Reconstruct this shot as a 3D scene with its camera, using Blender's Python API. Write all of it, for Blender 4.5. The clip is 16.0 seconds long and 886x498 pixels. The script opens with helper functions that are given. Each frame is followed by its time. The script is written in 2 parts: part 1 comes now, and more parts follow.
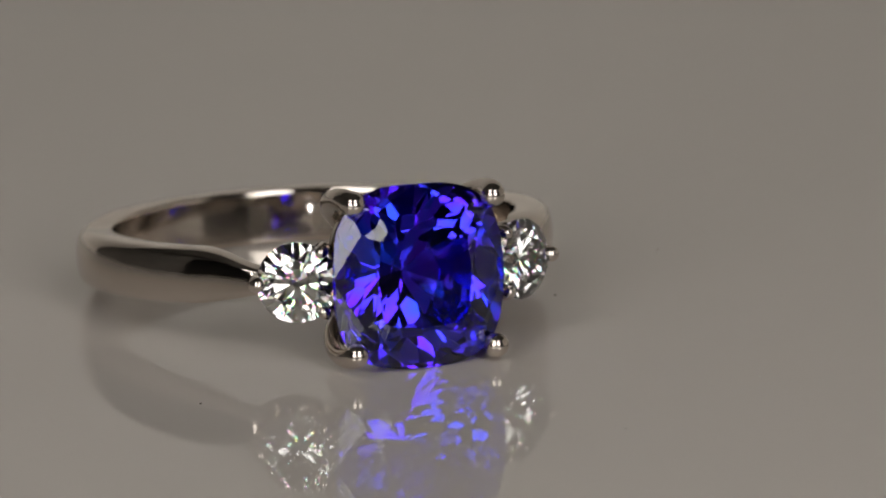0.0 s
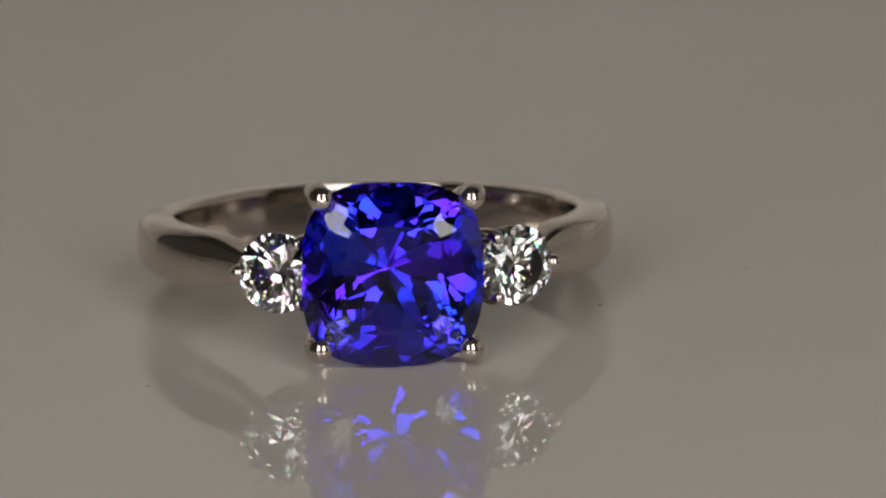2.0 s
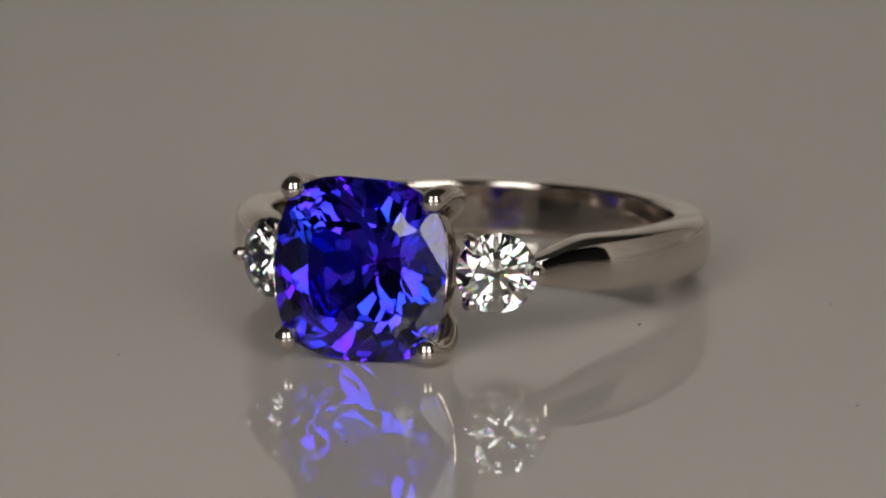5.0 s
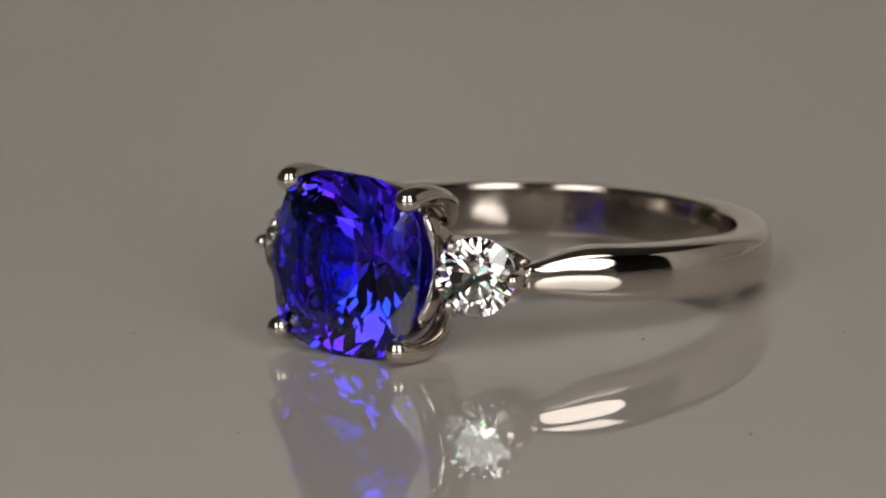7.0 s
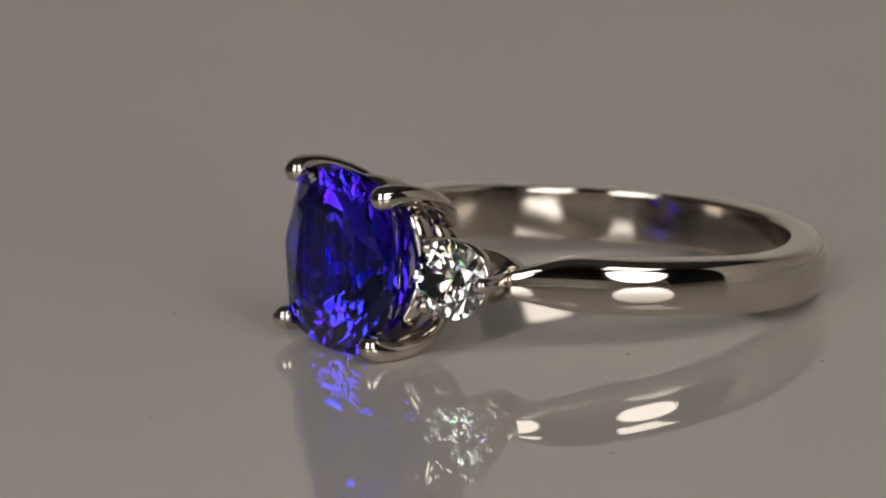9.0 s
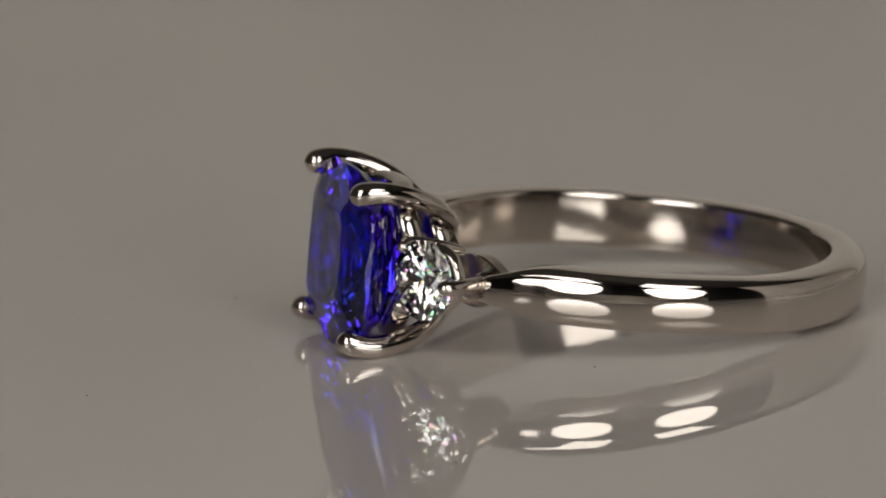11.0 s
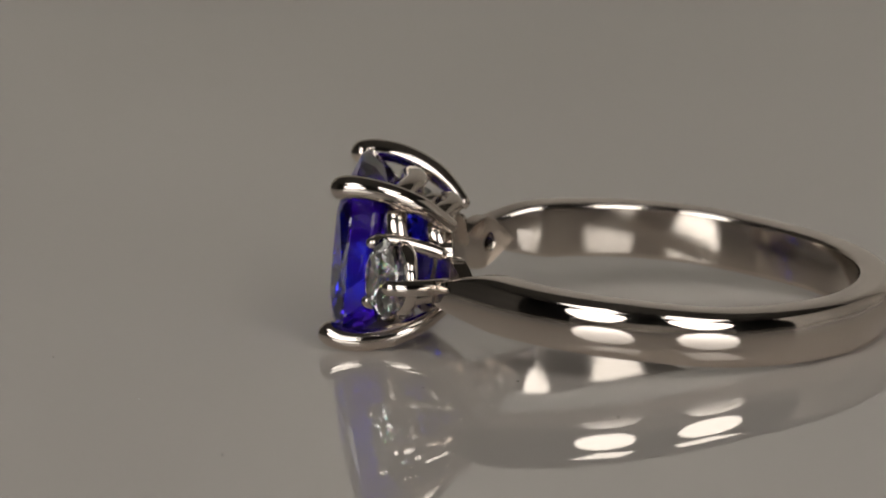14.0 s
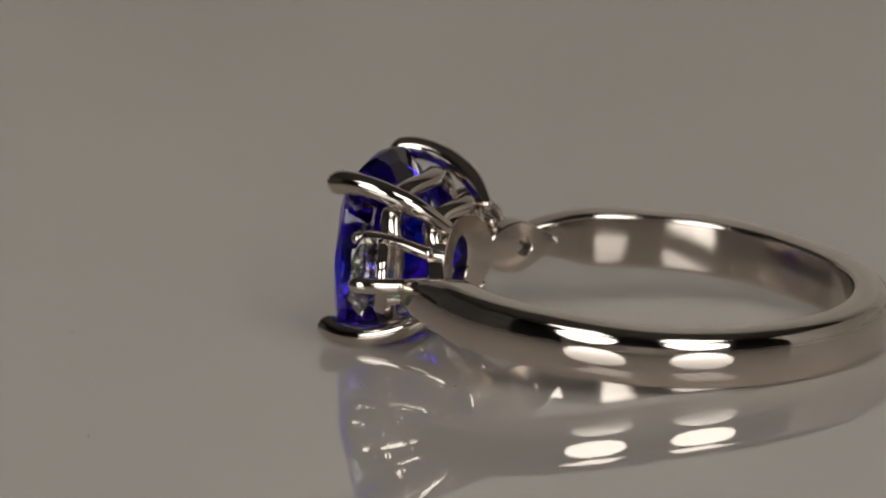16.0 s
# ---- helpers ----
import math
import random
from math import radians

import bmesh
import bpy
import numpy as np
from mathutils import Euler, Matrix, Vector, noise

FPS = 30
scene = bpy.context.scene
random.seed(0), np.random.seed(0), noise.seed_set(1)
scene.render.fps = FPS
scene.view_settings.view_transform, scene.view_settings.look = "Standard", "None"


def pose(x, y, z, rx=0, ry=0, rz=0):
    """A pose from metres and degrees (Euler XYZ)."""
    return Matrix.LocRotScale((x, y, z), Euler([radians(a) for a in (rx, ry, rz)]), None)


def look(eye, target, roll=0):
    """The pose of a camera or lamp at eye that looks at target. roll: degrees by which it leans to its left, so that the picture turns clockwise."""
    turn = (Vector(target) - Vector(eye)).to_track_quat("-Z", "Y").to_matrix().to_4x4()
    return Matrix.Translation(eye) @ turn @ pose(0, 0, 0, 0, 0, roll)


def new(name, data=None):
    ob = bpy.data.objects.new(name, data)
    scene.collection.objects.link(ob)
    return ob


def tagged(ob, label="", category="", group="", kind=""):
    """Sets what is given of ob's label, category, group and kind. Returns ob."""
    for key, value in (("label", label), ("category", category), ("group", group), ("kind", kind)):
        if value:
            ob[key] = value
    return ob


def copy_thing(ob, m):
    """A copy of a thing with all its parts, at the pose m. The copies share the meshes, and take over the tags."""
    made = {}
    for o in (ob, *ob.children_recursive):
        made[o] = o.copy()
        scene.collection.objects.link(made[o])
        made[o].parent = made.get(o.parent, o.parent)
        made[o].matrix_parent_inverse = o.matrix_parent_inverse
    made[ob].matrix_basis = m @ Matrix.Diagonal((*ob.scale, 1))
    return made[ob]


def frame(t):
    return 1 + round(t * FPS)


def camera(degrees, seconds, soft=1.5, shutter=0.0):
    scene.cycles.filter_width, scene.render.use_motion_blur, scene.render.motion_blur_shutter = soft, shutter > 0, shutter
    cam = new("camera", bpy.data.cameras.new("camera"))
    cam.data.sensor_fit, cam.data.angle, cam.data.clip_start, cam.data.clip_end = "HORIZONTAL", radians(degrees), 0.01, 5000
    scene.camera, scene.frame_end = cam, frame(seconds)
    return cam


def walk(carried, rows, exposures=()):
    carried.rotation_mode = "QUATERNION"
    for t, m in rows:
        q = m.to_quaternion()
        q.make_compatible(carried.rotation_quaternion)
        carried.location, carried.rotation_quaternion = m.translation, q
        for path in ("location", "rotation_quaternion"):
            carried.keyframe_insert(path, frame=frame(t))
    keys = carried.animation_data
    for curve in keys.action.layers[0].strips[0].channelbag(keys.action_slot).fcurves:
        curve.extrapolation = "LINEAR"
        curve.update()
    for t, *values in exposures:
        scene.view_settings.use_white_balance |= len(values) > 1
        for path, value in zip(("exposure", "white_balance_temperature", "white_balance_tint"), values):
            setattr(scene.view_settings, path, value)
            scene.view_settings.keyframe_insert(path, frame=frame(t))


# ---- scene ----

MM = 0.001

# ---------------------------------------------------------------- camera
EYE = (0.0, -0.45062, 0.10768)
PITCH, YAW, ROLL = 12.960, -0.0745, -0.613


def camera_pose():
    return pose(*EYE, 90 - PITCH, 0, YAW) @ pose(0, 0, 0, 0, 0, ROLL)


cam = camera(4.5514, 16.0, 2.0)
cam.data.dof.use_dof = True
cam.data.dof.focus_distance = 0.4585
cam.data.dof.aperture_fstop = 95
walk(cam, [(0.0, camera_pose()), (16.0, camera_pose())])

# the turntable: clockwise seen from above, at one steady pace; its plate leans a little on its axle
TURN = -8.548
LEAN = Matrix.Rotation(0.0343, 4, "X") @ Matrix.Rotation(-0.0037, 4, "Y")

# ---------------------------------------------------------------- world and light
scene.view_settings.exposure = 0.18
world = bpy.data.worlds.new("world")
world.use_nodes = True
world.node_tree.nodes["Background"].inputs[0].default_value = (1.0, 0.93, 0.85, 1)
world.node_tree.nodes["Background"].inputs[1].default_value = 0.02
scene.world = world

LAMP_POWER = 3.9
LED_POWER = 300
PANEL_POWER = 3.4
FILL_STRIP_POWER = 3.1
LAMP_AZIMUTH, LAMP_ELEVATION, LAMP_DISTANCE = 25.5, 17.0, 0.40
LAMP_WIDTH, LAMP_HEIGHT = 0.20, 0.17


# ---------------------------------------------------------------- materials
def material(name):
    m = bpy.data.materials.new(name)
    m.use_nodes = True
    t = m.node_tree
    return m, t, t.nodes["Principled BSDF"]


def node(t, kind, **values):
    n = t.nodes.new(kind)
    for k, v in values.items():
        n.inputs[k].default_value = v
    return n


def noise_node(t, scale, detail=4.0):
    c = t.nodes.new("ShaderNodeTexCoord")
    n = node(t, "ShaderNodeTexNoise", Scale=scale, Detail=detail)
    t.links.new(c.outputs["Object"], n.inputs["Vector"])
    return n


def ramp(t, source, lo, hi, a=0.3, b=0.7):
    r = t.nodes.new("ShaderNodeValToRGB")
    r.color_ramp.elements[0].position, r.color_ramp.elements[1].position = a, b
    r.color_ramp.elements[0].color, r.color_ramp.elements[1].color = lo, hi
    t.links.new(source, r.inputs[0])
    return r.outputs[0]


def grey(v):
    return (v, v, v, 1)


def surface(name, lo, hi, scale, rough, metal=0.0, fine=0.0, fine_scale=1.0, ior=1.5):
    """Two tones of one colour, cloudy gloss and a fine relief."""
    m, t, b = material(name)
    n = noise_node(t, scale)
    t.links.new(ramp(t, n.outputs[0], (*lo, 1), (*hi, 1)), b.inputs["Base Color"])
    r = noise_node(t, scale * 3.7)
    t.links.new(ramp(t, r.outputs[0], grey(rough[0]), grey(rough[1])), b.inputs["Roughness"])
    b.inputs["Metallic"].default_value = metal
    b.inputs["IOR"].default_value = ior
    if fine:
        f = noise_node(t, fine_scale, 6.0)
        u = node(t, "ShaderNodeBump", Strength=fine, Distance=0.00002)
        t.links.new(f.outputs[0], u.inputs["Height"])
        t.links.new(u.outputs[0], b.inputs["Normal"])
    return m


def tinted_crystal(name, colour, ior, clear=1.0):
    m, t, b = material(name)
    b.inputs["Base Color"].default_value = (*colour, 1)
    b.inputs["Transmission Weight"].default_value = clear
    b.inputs["Roughness"].default_value = 0.0
    b.inputs["IOR"].default_value = ior
    return m


def painted_fire_crystal(name, ior):
    """A clear stone with faint rainbow tints painted into its colour, in place of dispersed light."""
    m = tinted_crystal(name, (1, 1, 1), ior, 1.0)
    t = m.node_tree
    t.nodes["Principled BSDF"].inputs["Roughness"].default_value = 0.03
    n = noise_node(t, 2600, 0.0)
    h = t.nodes.new("ShaderNodeCombineColor")
    h.mode = "HSV"
    k = node(t, "ShaderNodeMath")
    k.operation = "MULTIPLY"
    k.inputs[1].default_value = 5.3
    t.links.new(n.outputs[0], k.inputs[0])
    w = node(t, "ShaderNodeMath")
    w.operation = "FRACT"
    t.links.new(k.outputs[0], w.inputs[0])
    t.links.new(w.outputs[0], h.inputs[0])
    n2 = noise_node(t, 1700, 0.0)
    t.links.new(ramp(t, n2.outputs[0], grey(0.0), grey(0.85), 0.50, 0.68), h.inputs[1])
    h.inputs[2].default_value = 1.0
    t.links.new(h.outputs[0], t.nodes["Principled BSDF"].inputs["Base Color"])
    return m


def zoned_crystal(name, one, two, ior, scale):
    """A clear stone whose colour drifts from one hue to another."""
    m = tinted_crystal(name, one, ior, 0.996)
    t = m.node_tree
    n = noise_node(t, scale, 1.0)
    t.links.new(ramp(t, n.outputs[0], (*one, 1), (*two, 1), 0.38, 0.62), t.nodes["Principled BSDF"].inputs["Base Color"])
    return m


WHITE_GOLD = surface("polished_white_gold", (0.62, 0.557, 0.505), (0.68, 0.612, 0.557), 400, (0.035, 0.075), 1.0, 0.05, 9000)
SATIN_GOLD = surface("satin_white_gold", (0.57, 0.51, 0.455), (0.66, 0.592, 0.53), 500, (0.08, 0.14), 1.0, 0.06, 12000)
BLUE_STONE = zoned_crystal("violet_blue_gem", (0.072, 0.007, 0.82), (0.009, 0.040, 0.88), 1.70, 420)
DIAMOND = painted_fire_crystal("diamond", 2.42)
ACRYLIC = surface("grey_acrylic", (0.55, 0.507, 0.470), (0.58, 0.535, 0.496), 12, (0.008, 0.016), 0.0, 0.0, 1, 1.58)
CLOTH = surface("pale_tent_cloth", (0.68, 0.645, 0.597), (0.84, 0.80, 0.74), 26, (0.8, 0.95), 0.0, 0.2, 900)
GREYCLOTH = surface("grey_tent_cloth", (0.10, 0.095, 0.088), (0.13, 0.124, 0.115), 9, (0.8, 0.95), 0.0, 0.2, 900)
TABLE = surface("dark_table", (0.07, 0.066, 0.06), (0.095, 0.089, 0.081), 7, (0.4, 0.55))
ROOM = surface("grey_room_paint", (0.10, 0.096, 0.09), (0.13, 0.124, 0.117), 1.5, (0.7, 0.9))
BLACK = surface("black_lamp_shell", (0.015, 0.015, 0.015), (0.025, 0.025, 0.025), 30, (0.35, 0.5))
DUST = surface("dark_dust", (0.02, 0.018, 0.015), (0.05, 0.045, 0.04), 3000, (0.8, 0.95))
PALE = surface("pale_dust", (0.5, 0.48, 0.45), (0.6, 0.58, 0.55), 3000, (0.8, 0.95))

GLOW, _t, _b = material("lamp_diffuser")
_t.nodes.remove(_b)
_e = node(_t, "ShaderNodeEmission", Color=(1.0, 0.97, 0.92, 1), Strength=LAMP_POWER)
_t.links.new(_e.outputs[0], _t.nodes["Material Output"].inputs["Surface"])
LED_GLOW, _t, _b = material("led_lens")
_t.nodes.remove(_b)
_e = node(_t, "ShaderNodeEmission", Color=(0.95, 0.98, 1.0, 1), Strength=LED_POWER)
_t.links.new(_e.outputs[0], _t.nodes["Material Output"].inputs["Surface"])
PANEL_GLOW, _t, _b = material("panel_diffuser")
_t.nodes.remove(_b)
_e = node(_t, "ShaderNodeEmission", Color=(1.0, 0.97, 0.92, 1), Strength=PANEL_POWER)
_t.links.new(_e.outputs[0], _t.nodes["Material Output"].inputs["Surface"])
# glow of the added fill lamp behind the turntable
FILL_STRIP_GLOW, _t, _b = material("fill_strip_diffuser")
_t.nodes.remove(_b)
_e = node(_t, "ShaderNodeEmission", Color=(1.0, 0.94, 0.86, 1), Strength=FILL_STRIP_POWER)
_t.links.new(_e.outputs[0], _t.nodes["Material Output"].inputs["Surface"])


# ---------------------------------------------------------------- mesh helpers
def part(name, bm, mat, parent=None, label="", smooth=True, scale=MM):
    bmesh.ops.recalc_face_normals(bm, faces=bm.faces)
    if scale != 1:
        bmesh.ops.scale(bm, vec=(scale,) * 3, verts=bm.verts)
    for f in bm.faces:
        f.smooth = smooth
    me = bpy.data.meshes.new(name)
    bm.to_mesh(me)
    bm.free()
    me.materials.append(mat)
    ob = new(name, me)
    ob.parent = parent
    if label:
        tagged(ob, label)
    return ob


def box(bm, lo, hi, bevel=0.0):
    m = Matrix.Translation([(a + b) / 2 for a, b in zip(lo, hi)]) @ Matrix.Diagonal([b - a for a, b in zip(lo, hi)] + [1])
    made = bmesh.ops.create_cube(bm, size=1, matrix=m)
    if bevel:
        edges = list({e for v in made["verts"] for e in v.link_edges})
        bmesh.ops.bevel(bm, geom=edges, offset=bevel, segments=2, affect="EDGES", profile=0.5)
    return bm


def loft(bm, rings, closed=False, caps=True):
    """Joins rings of points, each of one count, by quads."""
    rows = [[bm.verts.new(p) for p in r] for r in rings]
    n = len(rows[0])
    for a, b in zip(rows, rows[1:] + ([rows[0]] if closed else [])):
        for i in range(n):
            bm.faces.new((a[i], a[(i + 1) % n], b[(i + 1) % n], b[i]))
    if caps and not closed:
        bm.faces.new(rows[0])
        bm.faces.new(rows[-1])
    return rows


def bezier(points, count):
    """A smooth line through control points."""
    ps = [Vector(p) for p in points]
    out = []
    for k in range(count + 1):
        q, s = list(ps), k / count
        while len(q) > 1:
            q = [a.lerp(b, s) for a, b in zip(q, q[1:])]
        out.append(q[0])
    return out


def tube(bm, line, radii, sides=16, flat=1.0, round_start=True, round_end=True, up=(0, 0, 1)):
    """A rod of changing radius with rounded ends."""
    line = [Vector(p) for p in line]
    rings = []
    n = len(line)

    def ring(c, d, r):
        x = d.cross(Vector(up))
        x = x.normalized() if x.length > 1e-6 else Vector((1, 0, 0))
        y = x.cross(d).normalized()
        return [c + x * (r * math.cos(2 * math.pi * i / sides)) + y * (r * flat * math.sin(2 * math.pi * i / sides)) for i in range(sides)]

    d0 = (line[1] - line[0]).normalized()
    if round_start:
        for k in range(5):
            a = math.radians(86 - 19 * k)
            rings.append(ring(line[0] - d0 * (radii[0] * math.sin(a)), d0, radii[0] * math.cos(a)))
    for i, c in enumerate(line):
        d = (line[min(i + 1, n - 1)] - line[max(i - 1, 0)]).normalized()
        rings.append(ring(c, d, radii[i]))
    d1 = (line[-1] - line[-2]).normalized()
    if round_end:
        for k in range(5):
            a = math.radians(10 + 19 * k)
            rings.append(ring(line[-1] + d1 * (radii[-1] * math.sin(a)), d1, radii[-1] * math.cos(a)))
    loft(bm, rings)
    return bm


# ---------------------------------------------------------------- the setting
def slab(name, lo, hi, mat, label, category):
    return tagged(part(name, box(bmesh.new(), lo, hi), mat, None, "", False, 1), label, category, "", "structure")


slab("floor", (-0.9, -1.2, -0.09), (0.9, 0.62, -0.03), TABLE, "dark grey matt table top under the turntable", "table top")
slab("wall_back", (-0.5, 0.42, -0.03), (0.5, 0.426, 0.43), CLOTH, "pale cloth back wall of the photo tent", "backdrop")
slab("wall_left", (-0.5, -0.22, -0.03), (-0.494, 0.42, 0.43), GREYCLOTH, "grey cloth side wall of the photo tent", "backdrop")
slab("wall_right", (0.32, -0.12, -0.03), (0.326, 0.42, 0.26), CLOTH, "white reflector wall beside the turntable", "backdrop")
# unseen bounce board, added to brighten the inner band and the diamonds
slab("wall_front_fill", (-0.34, -0.426, -0.03), (0.34, -0.42, 0.05), CLOTH, "low white board before the turntable, added out of view to brighten the ring", "backdrop")
slab("ceiling", (-0.5, -0.66, 0.43), (0.5, 0.426, 0.436), GREYCLOTH, "grey cloth roof of the photo tent", "ceiling")
slab("ground", (-1.0, -1.3, -0.12), (1.0, 0.8, -0.09), ROOM, "grey bench board under the table top", "bench")
slab("wall_north", (-1.0, 0.8, -0.12), (1.0, 0.83, 0.9), ROOM, "grey wall of the unlit room", "wall")
slab("wall_south", (-1.0, -1.33, -0.12), (1.0, -1.3, 0.9), ROOM, "grey wall of the unlit room", "wall")
slab("wall_east", (1.0, -1.33, -0.12), (1.03, 0.83, 0.9), ROOM, "grey wall of the unlit room", "wall")
slab("wall_west", (-1.03, -1.33, -0.12), (-1.0, 0.83, 0.9), ROOM, "grey wall of the unlit room", "wall")
slab("room_ceiling", (-1.03, -1.33, 0.9), (1.03, 0.83, 0.93), ROOM, "grey ceiling of the unlit room", "ceiling")


def softbox(m):
    """A shallow black shell with a glowing front, on a stand."""
    ob = tagged(new("softbox"), "black softbox lamp with a bright white front", "lamp", "lamps beside the camera")
    w, h = LAMP_WIDTH / 2, LAMP_HEIGHT / 2

    def outline(s, z):
        pts = []
        for i in range(40):
            c, d = math.cos(2 * math.pi * i / 40), math.sin(2 * math.pi * i / 40)
            pts.append(Vector((s * w * math.copysign(abs(c) ** 0.9, c), s * h * math.copysign(abs(d) ** 0.9, d), z)))
        return pts

    bm = bmesh.new()
    loft(bm, [outline(s, z) for s, z in ((1.0, -0.004), (1.04, -0.006), (1.04, 0.004), (0.5, 0.11), (0.2, 0.14))])
    part("shell", bm, BLACK, ob, "", False, 1)
    bm = bmesh.new()
    loft(bm, [outline(1.0, -0.009), outline(1.0, -0.006)])
    part("diffuser", bm, GLOW, ob, "glowing white diffuser cloth", False, 1)
    # a pole straight down to the table, and its foot
    e = radians(LAMP_ELEVATION)
    down = Vector((0, -math.cos(e), -math.sin(e)))
    start = Vector((0, 0, 0.10))
    drop = LAMP_DISTANCE * math.sin(e) + 0.10 * math.sin(e) + 0.03
    part("pole", tube(bmesh.new(), [start, start + down * (drop - 0.004)], [0.006, 0.006], 12, up=(1, 0, 0)), BLACK, ob, "", True, 1)
    part("foot", tube(bmesh.new(), [start + down * (drop - 0.008), start + down * drop], [0.05, 0.05], 32, 1, False, False, (1, 0, 0)), BLACK, ob, "", False, 1)
    ob.matrix_basis = m
    return ob


def lamp_pose(side):
    a, e, d = radians(LAMP_AZIMUTH * side), radians(LAMP_ELEVATION), LAMP_DISTANCE
    eye = Vector((d * math.cos(e) * math.sin(a), -d * math.cos(e) * math.cos(a), d * math.sin(e)))
    return look(eye, (0, 0, 0))


def light_panel(m):
    """A flat soft light that hangs under the roof."""
    ob = tagged(new("light_panel"), "flat soft light panel under the tent roof", "lamp", "panels under the roof")
    w, h = 0.125, 0.15
    bm = bmesh.new()
    for lo, hi in (((-w, -h, 0), (0.015 - w, h, 0.03)), ((w - 0.015, -h, 0), (w, h, 0.03)),
                   ((0.015 - w, -h, 0), (w - 0.015, 0.015 - h, 0.03)), ((0.015 - w, h - 0.015, 0), (w - 0.015, h, 0.03))):
        box(bm, lo, hi)
    part("frame", bm, BLACK, ob, "", False, 1)
    part("diffuser", box(bmesh.new(), (0.015 - w, 0.015 - h, 0.005), (w - 0.015, h - 0.015, 0.01)), PANEL_GLOW, ob, "glowing white sheet", False, 1)
    ob.matrix_basis = m
    return ob


def small_led_light(m):
    """A little light on a foot, low in front of the turntable; its lens faces away from the camera."""
    ob = tagged(new("led_light"), "small black light with a fierce white lens on the table", "lamp")
    w, h = 0.006, 0.0045
    part("housing", box(bmesh.new(), (-w - 0.002, -0.016, -h - 0.002), (w + 0.002, -0.0005, h + 0.002), 0.0015), BLACK, ob, "", False, 1)
    part("lens", box(bmesh.new(), (-w, -0.0005, -h), (w, 0.0008, h), 0.0003), LED_GLOW, ob, "glowing white lens", False, 1)
    part("foot", tube(bmesh.new(), [(0, -0.008, -0.0154), (0, -0.008, -h - 0.001)], [0.004, 0.003], 16, 1, False, False, (1, 0, 0)), BLACK, ob, "", True, 1)
    ob.matrix_basis = m
    return ob


def fill_strip(m):
    """An added, unseen fill lamp in a trough on the table behind the turntable, to brighten the backdrop; its front
    board shields the ring.
    """
    ob = tagged(new("fill_strip"), "long shielded strip light, added out of view to brighten the pale backdrop", "lamp")
    bm = bmesh.new()
    box(bm, (-0.38, -0.03, 0), (0.38, -0.024, 0.028), 0.001)
    box(bm, (-0.38, -0.024, 0), (0.38, 0.024, 0.004), 0.001)
    part("trough", bm, BLACK, ob, "", False, 1)
    part("tube", tube(bmesh.new(), [(-0.37, -0.004, 0.014), (0.37, -0.004, 0.014)], [0.010, 0.010], 16), FILL_STRIP_GLOW, ob, "glowing white tube of the added fill light", True, 1)
    ob.matrix_basis = m
    return ob


fill_strip(pose(-0.08, 0.25, -0.03))
small_led_light(pose(0.0157, -0.36, -0.0146, 0, 0, 2.5))
panel = light_panel(pose(-0.21, -0.39, 0.40))
copy_thing(panel, pose(0.21, -0.39, 0.40))
first = softbox(lamp_pose(-1))
copy_thing(first, lamp_pose(1))


# ---------------------------------------------------------------- the turntable
def build_turntable():
    ob = tagged(new("turntable"), "round glossy grey acrylic turntable that turns slowly", "turntable")
    bm = bmesh.new()
    prof = [(0.001, -0.012), (0.1595, -0.012), (0.160, -0.0115), (0.160, -0.0005), (0.1595, 0.0), (0.001, 0.0)]
    loft(bm, [[Vector((r * math.cos(2 * math.pi * i / 128), r * math.sin(2 * math.pi * i / 128), z)) for i in range(128)] for r, z in prof])
    part("disc", bm, ACRYLIC, ob, "", False, 1)
    bm = bmesh.new()
    loft(bm, [[Vector((r * math.cos(2 * math.pi * i / 48), r * math.sin(2 * math.pi * i / 48), z)) for i in range(48)] for r, z in ((0.03, -0.0295), (0.03, -0.012))])
    part("axle", bm, BLACK, ob, "short dark axle under the plate", False, 1)
    # dust on the plate, in millimetres from its axis
    rng = random.Random(3)
    for x, y, r, mat in ((5.3, 7.15, 0.06, DUST), (-9.38, -8.91, 0.05, DUST), (7.87, -13.54, 0.045, DUST), (21.2, 2.5, 0.06, DUST),
                         (9.76, 14.25, 0.04, DUST), (7.64, 4.02, 0.03, DUST), (-14.2, 9.1, 0.03, PALE),
                         (13.5, -6.0, 0.03, PALE), (-6.0, -15.5, 0.03, PALE)):
        r *= 0.75
        b = bmesh.new()
        bmesh.ops.create_icosphere(b, subdivisions=2, radius=r)
        for v in b.verts:
            v.co *= rng.uniform(0.75, 1.25)
            v.co.z *= 0.5
        bmesh.ops.transform(b, matrix=Matrix.Translation((x, y, r * 0.3)) @ Matrix.Rotation(rng.uniform(0, 6), 4, "Z") @ Matrix.Diagonal((1.5, 0.8, 1, 1)), verts=b.verts)
        part("dust_speck", b, mat, ob, "tiny speck of dust")
    return ob


turntable = build_turntable()

# ---------------------------------------------------------------- the ring
# in the ring's own space: x along the stones, y towards its upper side, z out of the big stone;
# millimetres, from the middle of the four claw tips
CENTRE_Z, R_OUT, R_IN = -12.96, 10.09, 8.50


def on_ring(angle, r, y):
    """angle: degrees from the head, to the stones' right side."""
    a = radians(angle)
    return Vector((r * math.sin(a), y, CENTRE_Z + r * math.cos(a)))


def smoothstep(a, b, x):
    s = min(1, max(0, (x - a) / (b - a)))
    return s * s * (3 - 2 * s)


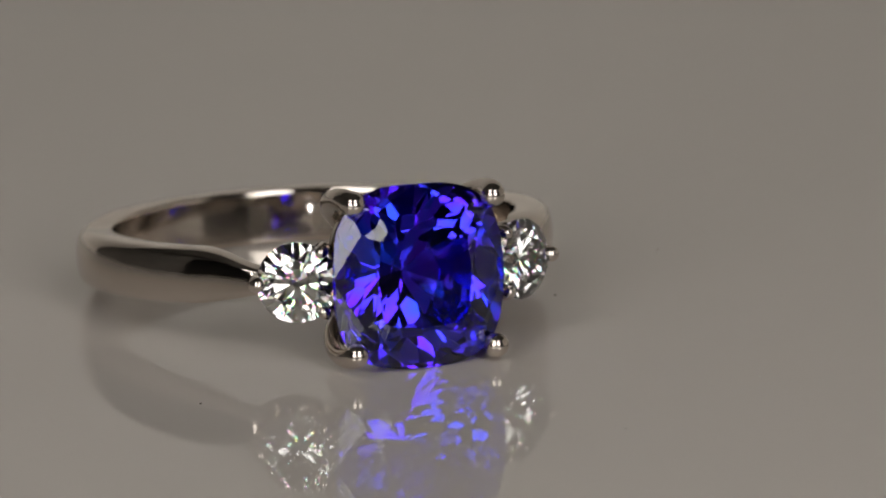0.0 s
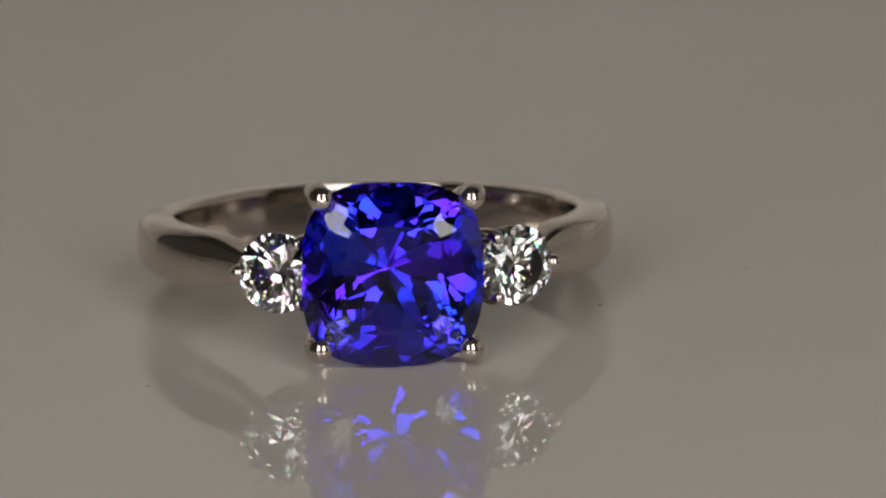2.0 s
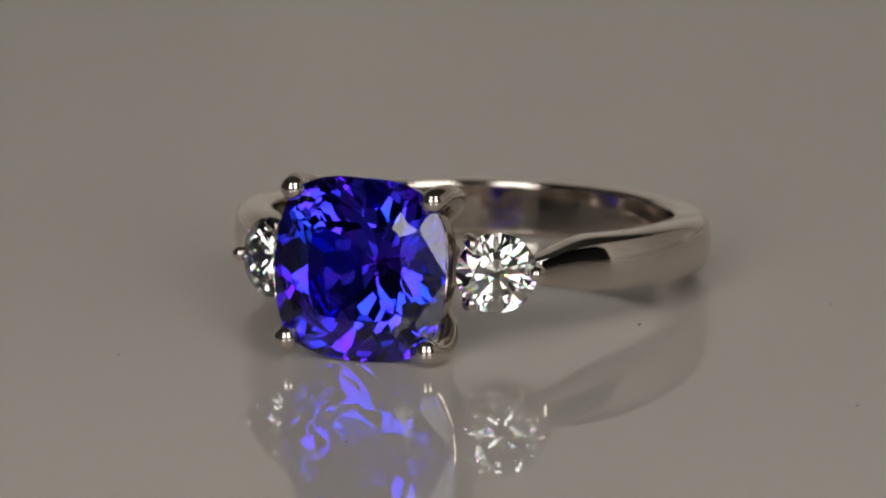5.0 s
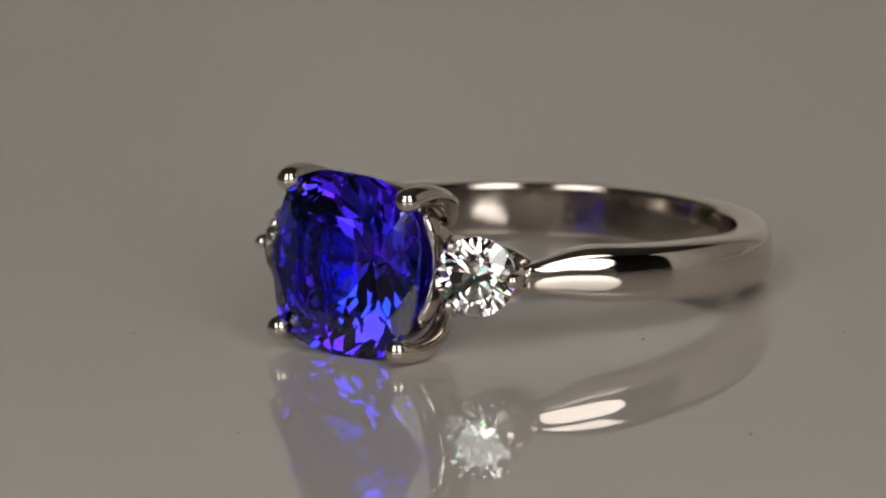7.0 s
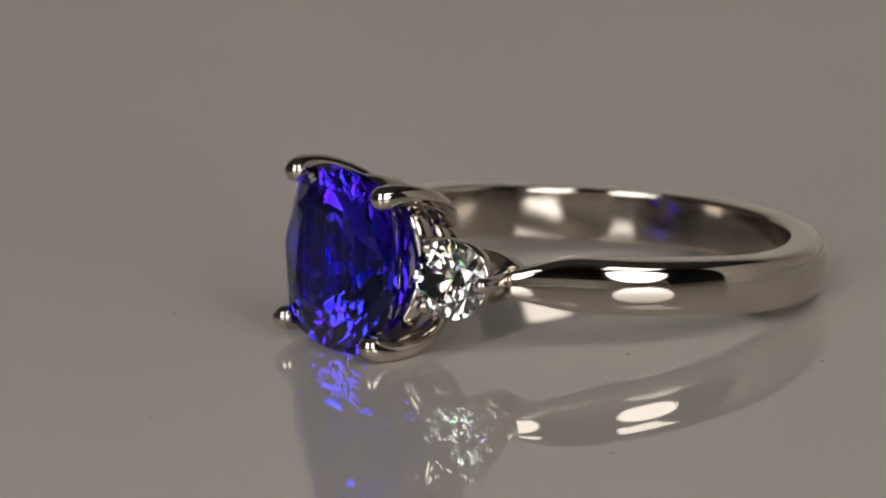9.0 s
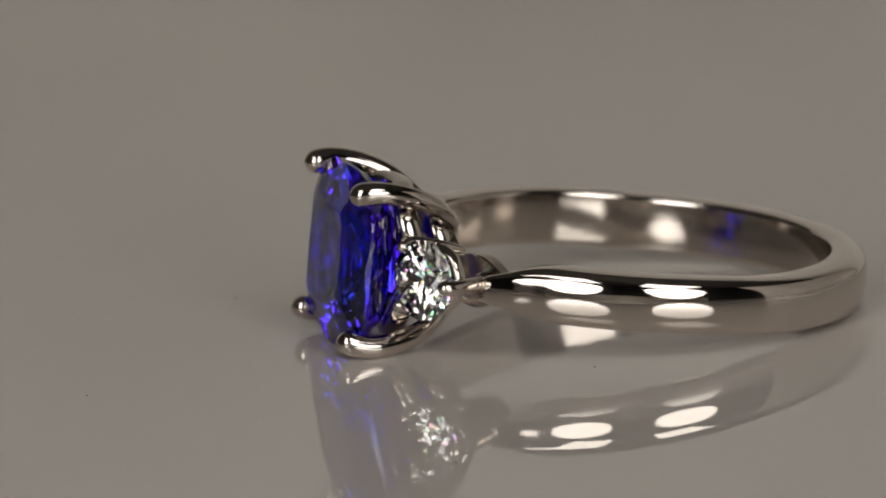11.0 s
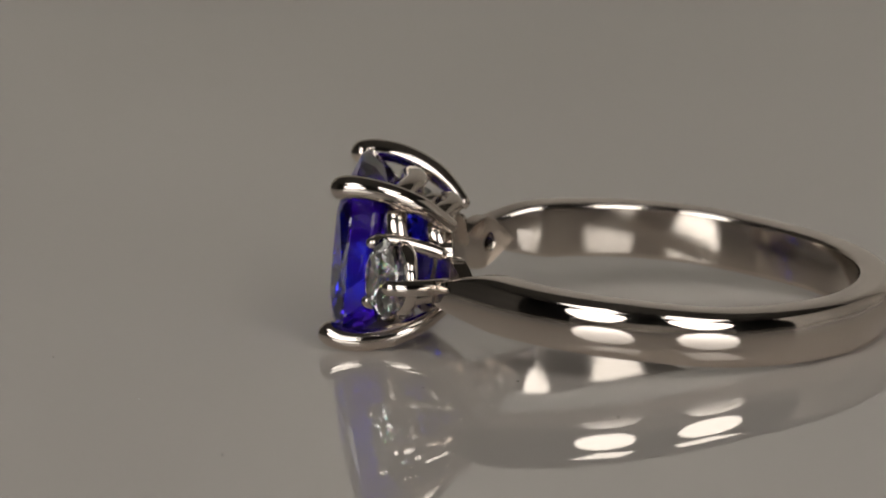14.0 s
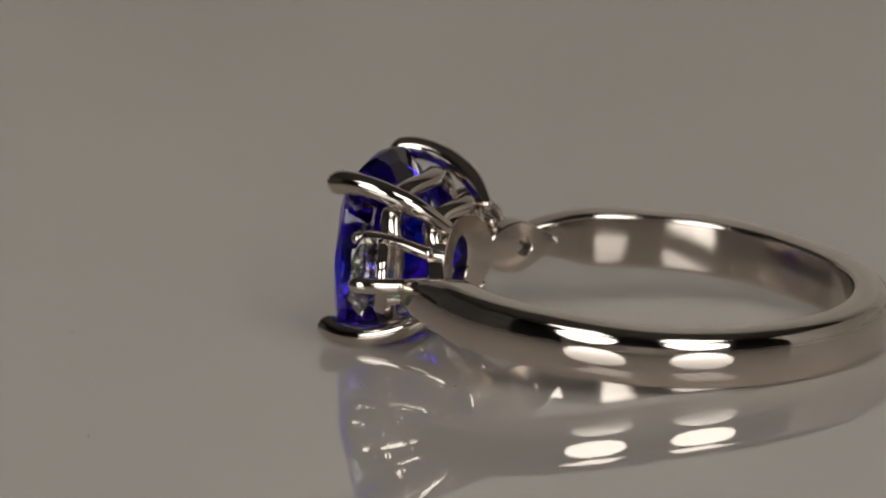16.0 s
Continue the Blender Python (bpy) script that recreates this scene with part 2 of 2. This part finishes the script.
# the band sits a touch askew to the big stone
BAND_ROLL = (Matrix.Translation((0.22, -0.154, -13.2)) @ Matrix.Rotation(0.009, 4, "X") @ Matrix.Translation((0, 0, 13.2))
             @ Matrix.Rotation(0.027, 4, "Z"))


def build_band(parent):
    bm = bmesh.new()
    rings = []
    steps = 160
    for k in range(steps + 1):
        ang = 34.5 + (360 - 69) * k / steps
        off = min(ang, 360 - ang)
        grow = 1 - (1 - smoothstep(27, 55, off)) ** 1.2
        half = 0.36 + (1.16 - 0.36) * grow
        back = smoothstep(105, 165, off)
        lift = 0.115 * back + 0.13 * smoothstep(33, 48, off) * (1 - smoothstep(85, 120, off))
        out = R_OUT + 0.30 * (1 - smoothstep(33, 50, off))
        inner = R_IN + 0.75 * (1 - smoothstep(34, 54, off))
        edge = 0.42 * half
        flat = half - edge
        crown = flat * flat / (2 * 2.9)
        turn = math.asin(flat / 2.9)
        sec = []
        # shallow crown, then rounded shoulders down to straight sides
        for i in range(6):
            w = math.pi / 2 - (math.pi / 2 - turn) * i / 6
            sec.append((-flat - edge * (math.sin(w) - math.sin(turn)) / (1 - math.sin(turn)), out - crown - 1.05 * edge * (math.cos(turn) - math.cos(w))))
        for i in range(13):
            y = -flat + 2 * flat * i / 12
            sec.append((y, out - y * y / (2 * 2.9)))
        for i in range(5, -1, -1):
            w = math.pi / 2 - (math.pi / 2 - turn) * i / 6
            sec.append((flat + edge * (math.sin(w) - math.sin(turn)) / (1 - math.sin(turn)), out - crown - 1.05 * edge * (math.cos(turn) - math.cos(w))))
        sec += [(half, inner + 0.14), (half * 0.985, inner + 0.06), (half * 0.95, inner + 0.012)]
        sec += [(half * (0.8 - 0.4 * i), inner - 0.02 * (1 - abs(i - 2) / 2)) for i in range(5)]
        sec += [(-half * 0.95, inner + 0.012), (-half * 0.985, inner + 0.06), (-half, inner + 0.14)]
        rings.append([BAND_ROLL @ on_ring(ang, r, y + lift) for y, r in sec])
    loft(bm, rings)
    for f in bm.faces:
        # the inside was left satin
        c = f.calc_center_median()
        if math.hypot(c.x, c.z - CENTRE_Z) < R_IN + 0.015:
            f.material_index = 1
    ob = part("band", bm, WHITE_GOLD, parent, "polished band, half round, narrowing to the stones")
    ob.data.materials.append(SATIN_GOLD)
    # a casting pit
    for ang, y in ((-51.0, 0.2),):
        b = bmesh.new()
        bmesh.ops.create_icosphere(b, subdivisions=2, radius=0.06)
        bmesh.ops.transform(b, matrix=Matrix.Translation(BAND_ROLL @ on_ring(ang, R_OUT - 0.03, y)), verts=b.verts)
        part("pit", b, DUST, ob, "dark pinhole pit in the metal")
    return ob


HALF_W, HALF_H, CUSHION = 3.75, 3.82, 3.0


def cushion(deg, s=1.0):
    a = radians(deg)
    c, d = math.cos(a), math.sin(a)
    r = (abs(c / HALF_W) ** CUSHION + abs(d / HALF_H) ** CUSHION) ** (-1 / CUSHION)
    return r * c * s, r * d * s


def cut(bm, point, normal):
    """Slices a convex body by a plane and closes the cut with one flat facet."""
    res = bmesh.ops.bisect_plane(bm, geom=bm.verts[:] + bm.edges[:] + bm.faces[:], dist=1e-5, plane_co=point, plane_no=normal, clear_outer=True)
    edges = [e for e in res["geom_cut"] if isinstance(e, bmesh.types.BMEdge)]
    if len(edges) > 2:
        bmesh.ops.holes_fill(bm, edges=[e for e in edges if e.is_boundary], sides=0)


def facet(bm, outline, angle, slope, z, reach=1.0):
    """A facet that faces angle, at a slope in degrees from the table's plane (negative: under the girdle),
    through height z at reach times the outline."""
    a, t = radians(angle), radians(abs(slope))
    d = Vector((math.cos(a), math.sin(a), 0))
    h = max(Vector((x, y, 0)).dot(d) for x, y in outline) * reach
    cut(bm, d * h + Vector((0, 0, z)), d * math.sin(t) + Vector((0, 0, math.copysign(math.cos(t), slope))))


def prism(outline, lo, hi):
    bm = bmesh.new()
    loft(bm, [[Vector((x, y, z)) for x, y in outline] for z in (lo, hi)])
    return bm


def build_big_stone(parent):
    outline = [cushion(5 * k) for k in range(72)]
    rng = random.Random(5)

    def jit():
        # no two facets are cut quite alike
        return rng.uniform(-1.8, 1.8)

    bm = prism(outline, -5.5, 2.0)
    top, gir, low = 0.26, -0.34, -0.58
    cut(bm, (0, 0, top), (0, 0, 1))
    for q in range(4):
        b = 90 * q
        facet(bm, outline, b, 19.4 + 0.4 * jit(), gir)
        facet(bm, outline, b + 45, 21.0 + 0.4 * jit(), gir)
        for s in (-1, 1):
            facet(bm, outline, b + 14 * s, 31.5 + 0.4 * jit(), gir, 0.935)
            facet(bm, outline, b + 32 * s, 28.0 + 0.4 * jit(), gir, 0.975)
            facet(bm, outline, b + 6 * s, 14.0, top, 0.541)
            facet(bm, outline, b + 38 * s, 14.5, top, 0.59)
    # the pavilion: rows of small kites, each row turned half a step against the next, down to the culet
    for row, (slope, z, reach, count) in enumerate(((57, low, 1.0, 16), (52, -1.26, 0.86, 16), (47.5, -1.98, 0.70, 16),
                                                    (44, -2.68, 0.52, 16), (41.5, -3.35, 0.33, 8), (39.5, -4.03, 0.12, 8))):
        for k in range(count):
            facet(bm, outline, 360 * (k + 0.5 * (row % 2)) / count, -slope + 0.5 * jit(), z, reach)
    bmesh.ops.translate(bm, vec=(-0.12, -0.05, 0.04), verts=bm.verts)
    return part("centre_stone", bm, BLUE_STONE, parent, "violet-blue cushion-cut faceted gemstone", False)


def build_round_stone(parent, m):
    """A round brilliant, table up."""
    r = 1.68
    outline = [(r * math.cos(2 * math.pi * k / 64), r * math.sin(2 * math.pi * k / 64)) for k in range(64)]
    bm = prism(outline, -2.0, 1.0)
    cut(bm, (0, 0, 0.50), (0, 0, 1))
    for k in range(8):
        a = 45 * k
        facet(bm, outline, a, 34.5, 0.03)
        facet(bm, outline, a + 22.5, 23, 0.50, 0.555)
        facet(bm, outline, a, -40.8, -0.05)
        for s in (-1, 1):
            facet(bm, outline, a + 11.25 * s, 40, 0.03)
            facet(bm, outline, a + 11.25 * s, -41.3, -0.05)
    bmesh.ops.transform(bm, matrix=m, verts=bm.verts)
    return part("side_stone", bm, DIAMOND, parent, "round brilliant-cut colourless diamond", False)


def build_claw(parent, sx, sy):
    tip = Vector((3.10 * sx, 3.13 * sy, -0.03))
    line = bezier([tip, (3.45 * sx, 3.50 * sy, -0.9), (3.30 * sx, 3.10 * sy, -3.1), (2.0 * sx, 1.78 * sy, -4.5)], 18)
    radii = [0.52 - 0.04 * smoothstep(0, 0.3, i / 18) - 0.04 * i / 18 - 0.14 * smoothstep(0.7, 1, i / 18) for i in range(19)]
    bm = tube(bmesh.new(), line, radii, 18, up=(sx, -sy, 0))
    return part("claw", bm, WHITE_GOLD, parent)


def build_rail(parent, z, scale, thick, high, name="gallery_rail"):
    """A rounded-square hoop that joins the four claws."""
    bm = bmesh.new()
    rings = []
    for k in range(64):
        a = 360 * k / 64
        dip = 0.22 * math.cos(radians(4 * a))
        sec = []
        for i in range(12):
            w = 2 * math.pi * i / 12
            cw, sw = math.cos(w), math.sin(w)
            x, y = cushion(a, scale + thick * math.copysign(abs(cw) ** 0.85, cw) / 3.7)
            sec.append(Vector((x, y, z - dip + high * math.copysign(abs(sw) ** 0.85, sw))))
        rings.append(sec)
    loft(bm, rings, closed=True)
    return part(name, bm, SATIN_GOLD, parent)


def washer(bm, centre, outer, inner, r0, r1, taper=0, shift=0):
    """A flat plate with a hole, bent round the finger: angles as arc lengths along x."""
    rings = []
    n = 56
    for k in range(n):
        a = 2 * math.pi * k / n
        sec = []
        e = 0.05
        wide, slim = (outer[0] - e, outer[1] - e), (inner[0] + e, inner[1] + e)
        for (ox, oy), rr in ((outer, r0 + e), (outer, r1 - e), (wide, r1), (slim, r1), (inner, r1 - e), (inner, r0 + e), (slim, r0), (wide, r0)):
            arc = centre + ox * math.cos(a)
            if ox > inner[0] + 0.1:
                arc += shift
                # drawn out to a point on one side
                oy *= 1 - 0.62 * max(0, taper * math.cos(a)) ** 1.5
            sec.append(BAND_ROLL @ on_ring(math.degrees(arc / R_IN), rr, oy * math.sin(a)))
        rings.append(sec)
    loft(bm, rings, closed=True)
    return bm


SIDE_TILT, SIDE_U, SIDE_N = 25.0, 4.98, -2.28


def side_pose(s):
    return BAND_ROLL @ Matrix.Translation((SIDE_U * s, 0.18, SIDE_N)) @ Matrix.Rotation(radians(SIDE_TILT * s), 4, "Y")


def build_side_setting(parent, s):
    m = side_pose(s)
    bm = bmesh.new()
    rings = []
    for k in range(40):
        a = 2 * math.pi * k / 40
        rings.append([m @ Vector(((1.36 + 0.2 * math.cos(w)) * math.cos(a), (1.36 + 0.2 * math.cos(w)) * math.sin(a), -0.78 + 0.30 * math.sin(w)))
                      for w in [2 * math.pi * i / 10 for i in range(10)]])
    loft(bm, rings, closed=True)
    setting = part("side_setting", bm, WHITE_GOLD, parent)
    for ang in (0, 130, -130):
        a = radians(ang)
        c = Vector((math.cos(a) * s, math.sin(a), 0))
        rad = 1.72
        line = bezier([c * (rad - 0.10) + Vector((0, 0, 0.26)), c * (rad + 0.16) + Vector((0, 0, 0.05)), c * (rad + 0.05) + Vector((0, 0, -1.1)), c * (rad - 0.58) + Vector((0, 0, -2.62))], 12)
        side = m.to_3x3() @ Vector((-c.y, c.x, 0))
        bm = tube(bmesh.new(), [m @ p for p in line], [(0.33 if ang == 0 else 0.27) + 0.02 * i / 12 for i in range(13)], 14, up=side)
        part("small_claw", bm, WHITE_GOLD, setting)
    part("small_base", washer(bmesh.new(), 4.42 * s, (1.85, 1.12), (0.36, 0.38), R_IN + 0.02, R_IN + 0.66, s, -0.3 * s), SATIN_GOLD, setting, "satin pierced plate behind the diamond", False)
    build_round_stone(setting, m)


def build_ring():
    ob = tagged(new("ring"), "white gold ring lying down, violet-blue cushion stone between two diamonds", "ring")
    build_band(ob)
    build_big_stone(ob)
    for sx in (-1, 1):
        for sy in (-1, 1):
            build_claw(ob, sx, sy)
    build_rail(ob, -2.45, 0.78, 0.32, 0.50)
    build_rail(ob, -4.05, 0.56, 0.34, 0.46)
    part("gallery_base", washer(bmesh.new(), 0, (2.6, 2.05), (0.80, 1.18), R_IN - 0.02, R_IN + 0.62), SATIN_GOLD, ob, "satin plate with an oval hole", False)
    for s in (-1, 1):
        build_side_setting(ob, s)
    return ob


ring = build_ring()
C0 = Vector((-0.1650, -4.0520, 3.8084)) * MM
U = Vector((0.92690, 0.37457, -0.02366))
V = Vector((-0.01491, 0.09974, 0.99490))
W = U.cross(V)
RING_AT_START = Matrix(((U.x, V.x, W.x, C0.x), (U.y, V.y, W.y, C0.y), (U.z, V.z, W.z, C0.z), (0, 0, 0, 1)))
ring.matrix_basis = RING_AT_START


# ---------------------------------------------------------------- what moves
def motions():
    times = [0.5 * k for k in range(33)]
    walk(turntable, [(t, pose(0, 0, 0, 0, 0, TURN * t) @ LEAN) for t in times])
    walk(ring, [(t, pose(0, 0, 0, 0, 0, TURN * t) @ RING_AT_START) for t in times])


motions()
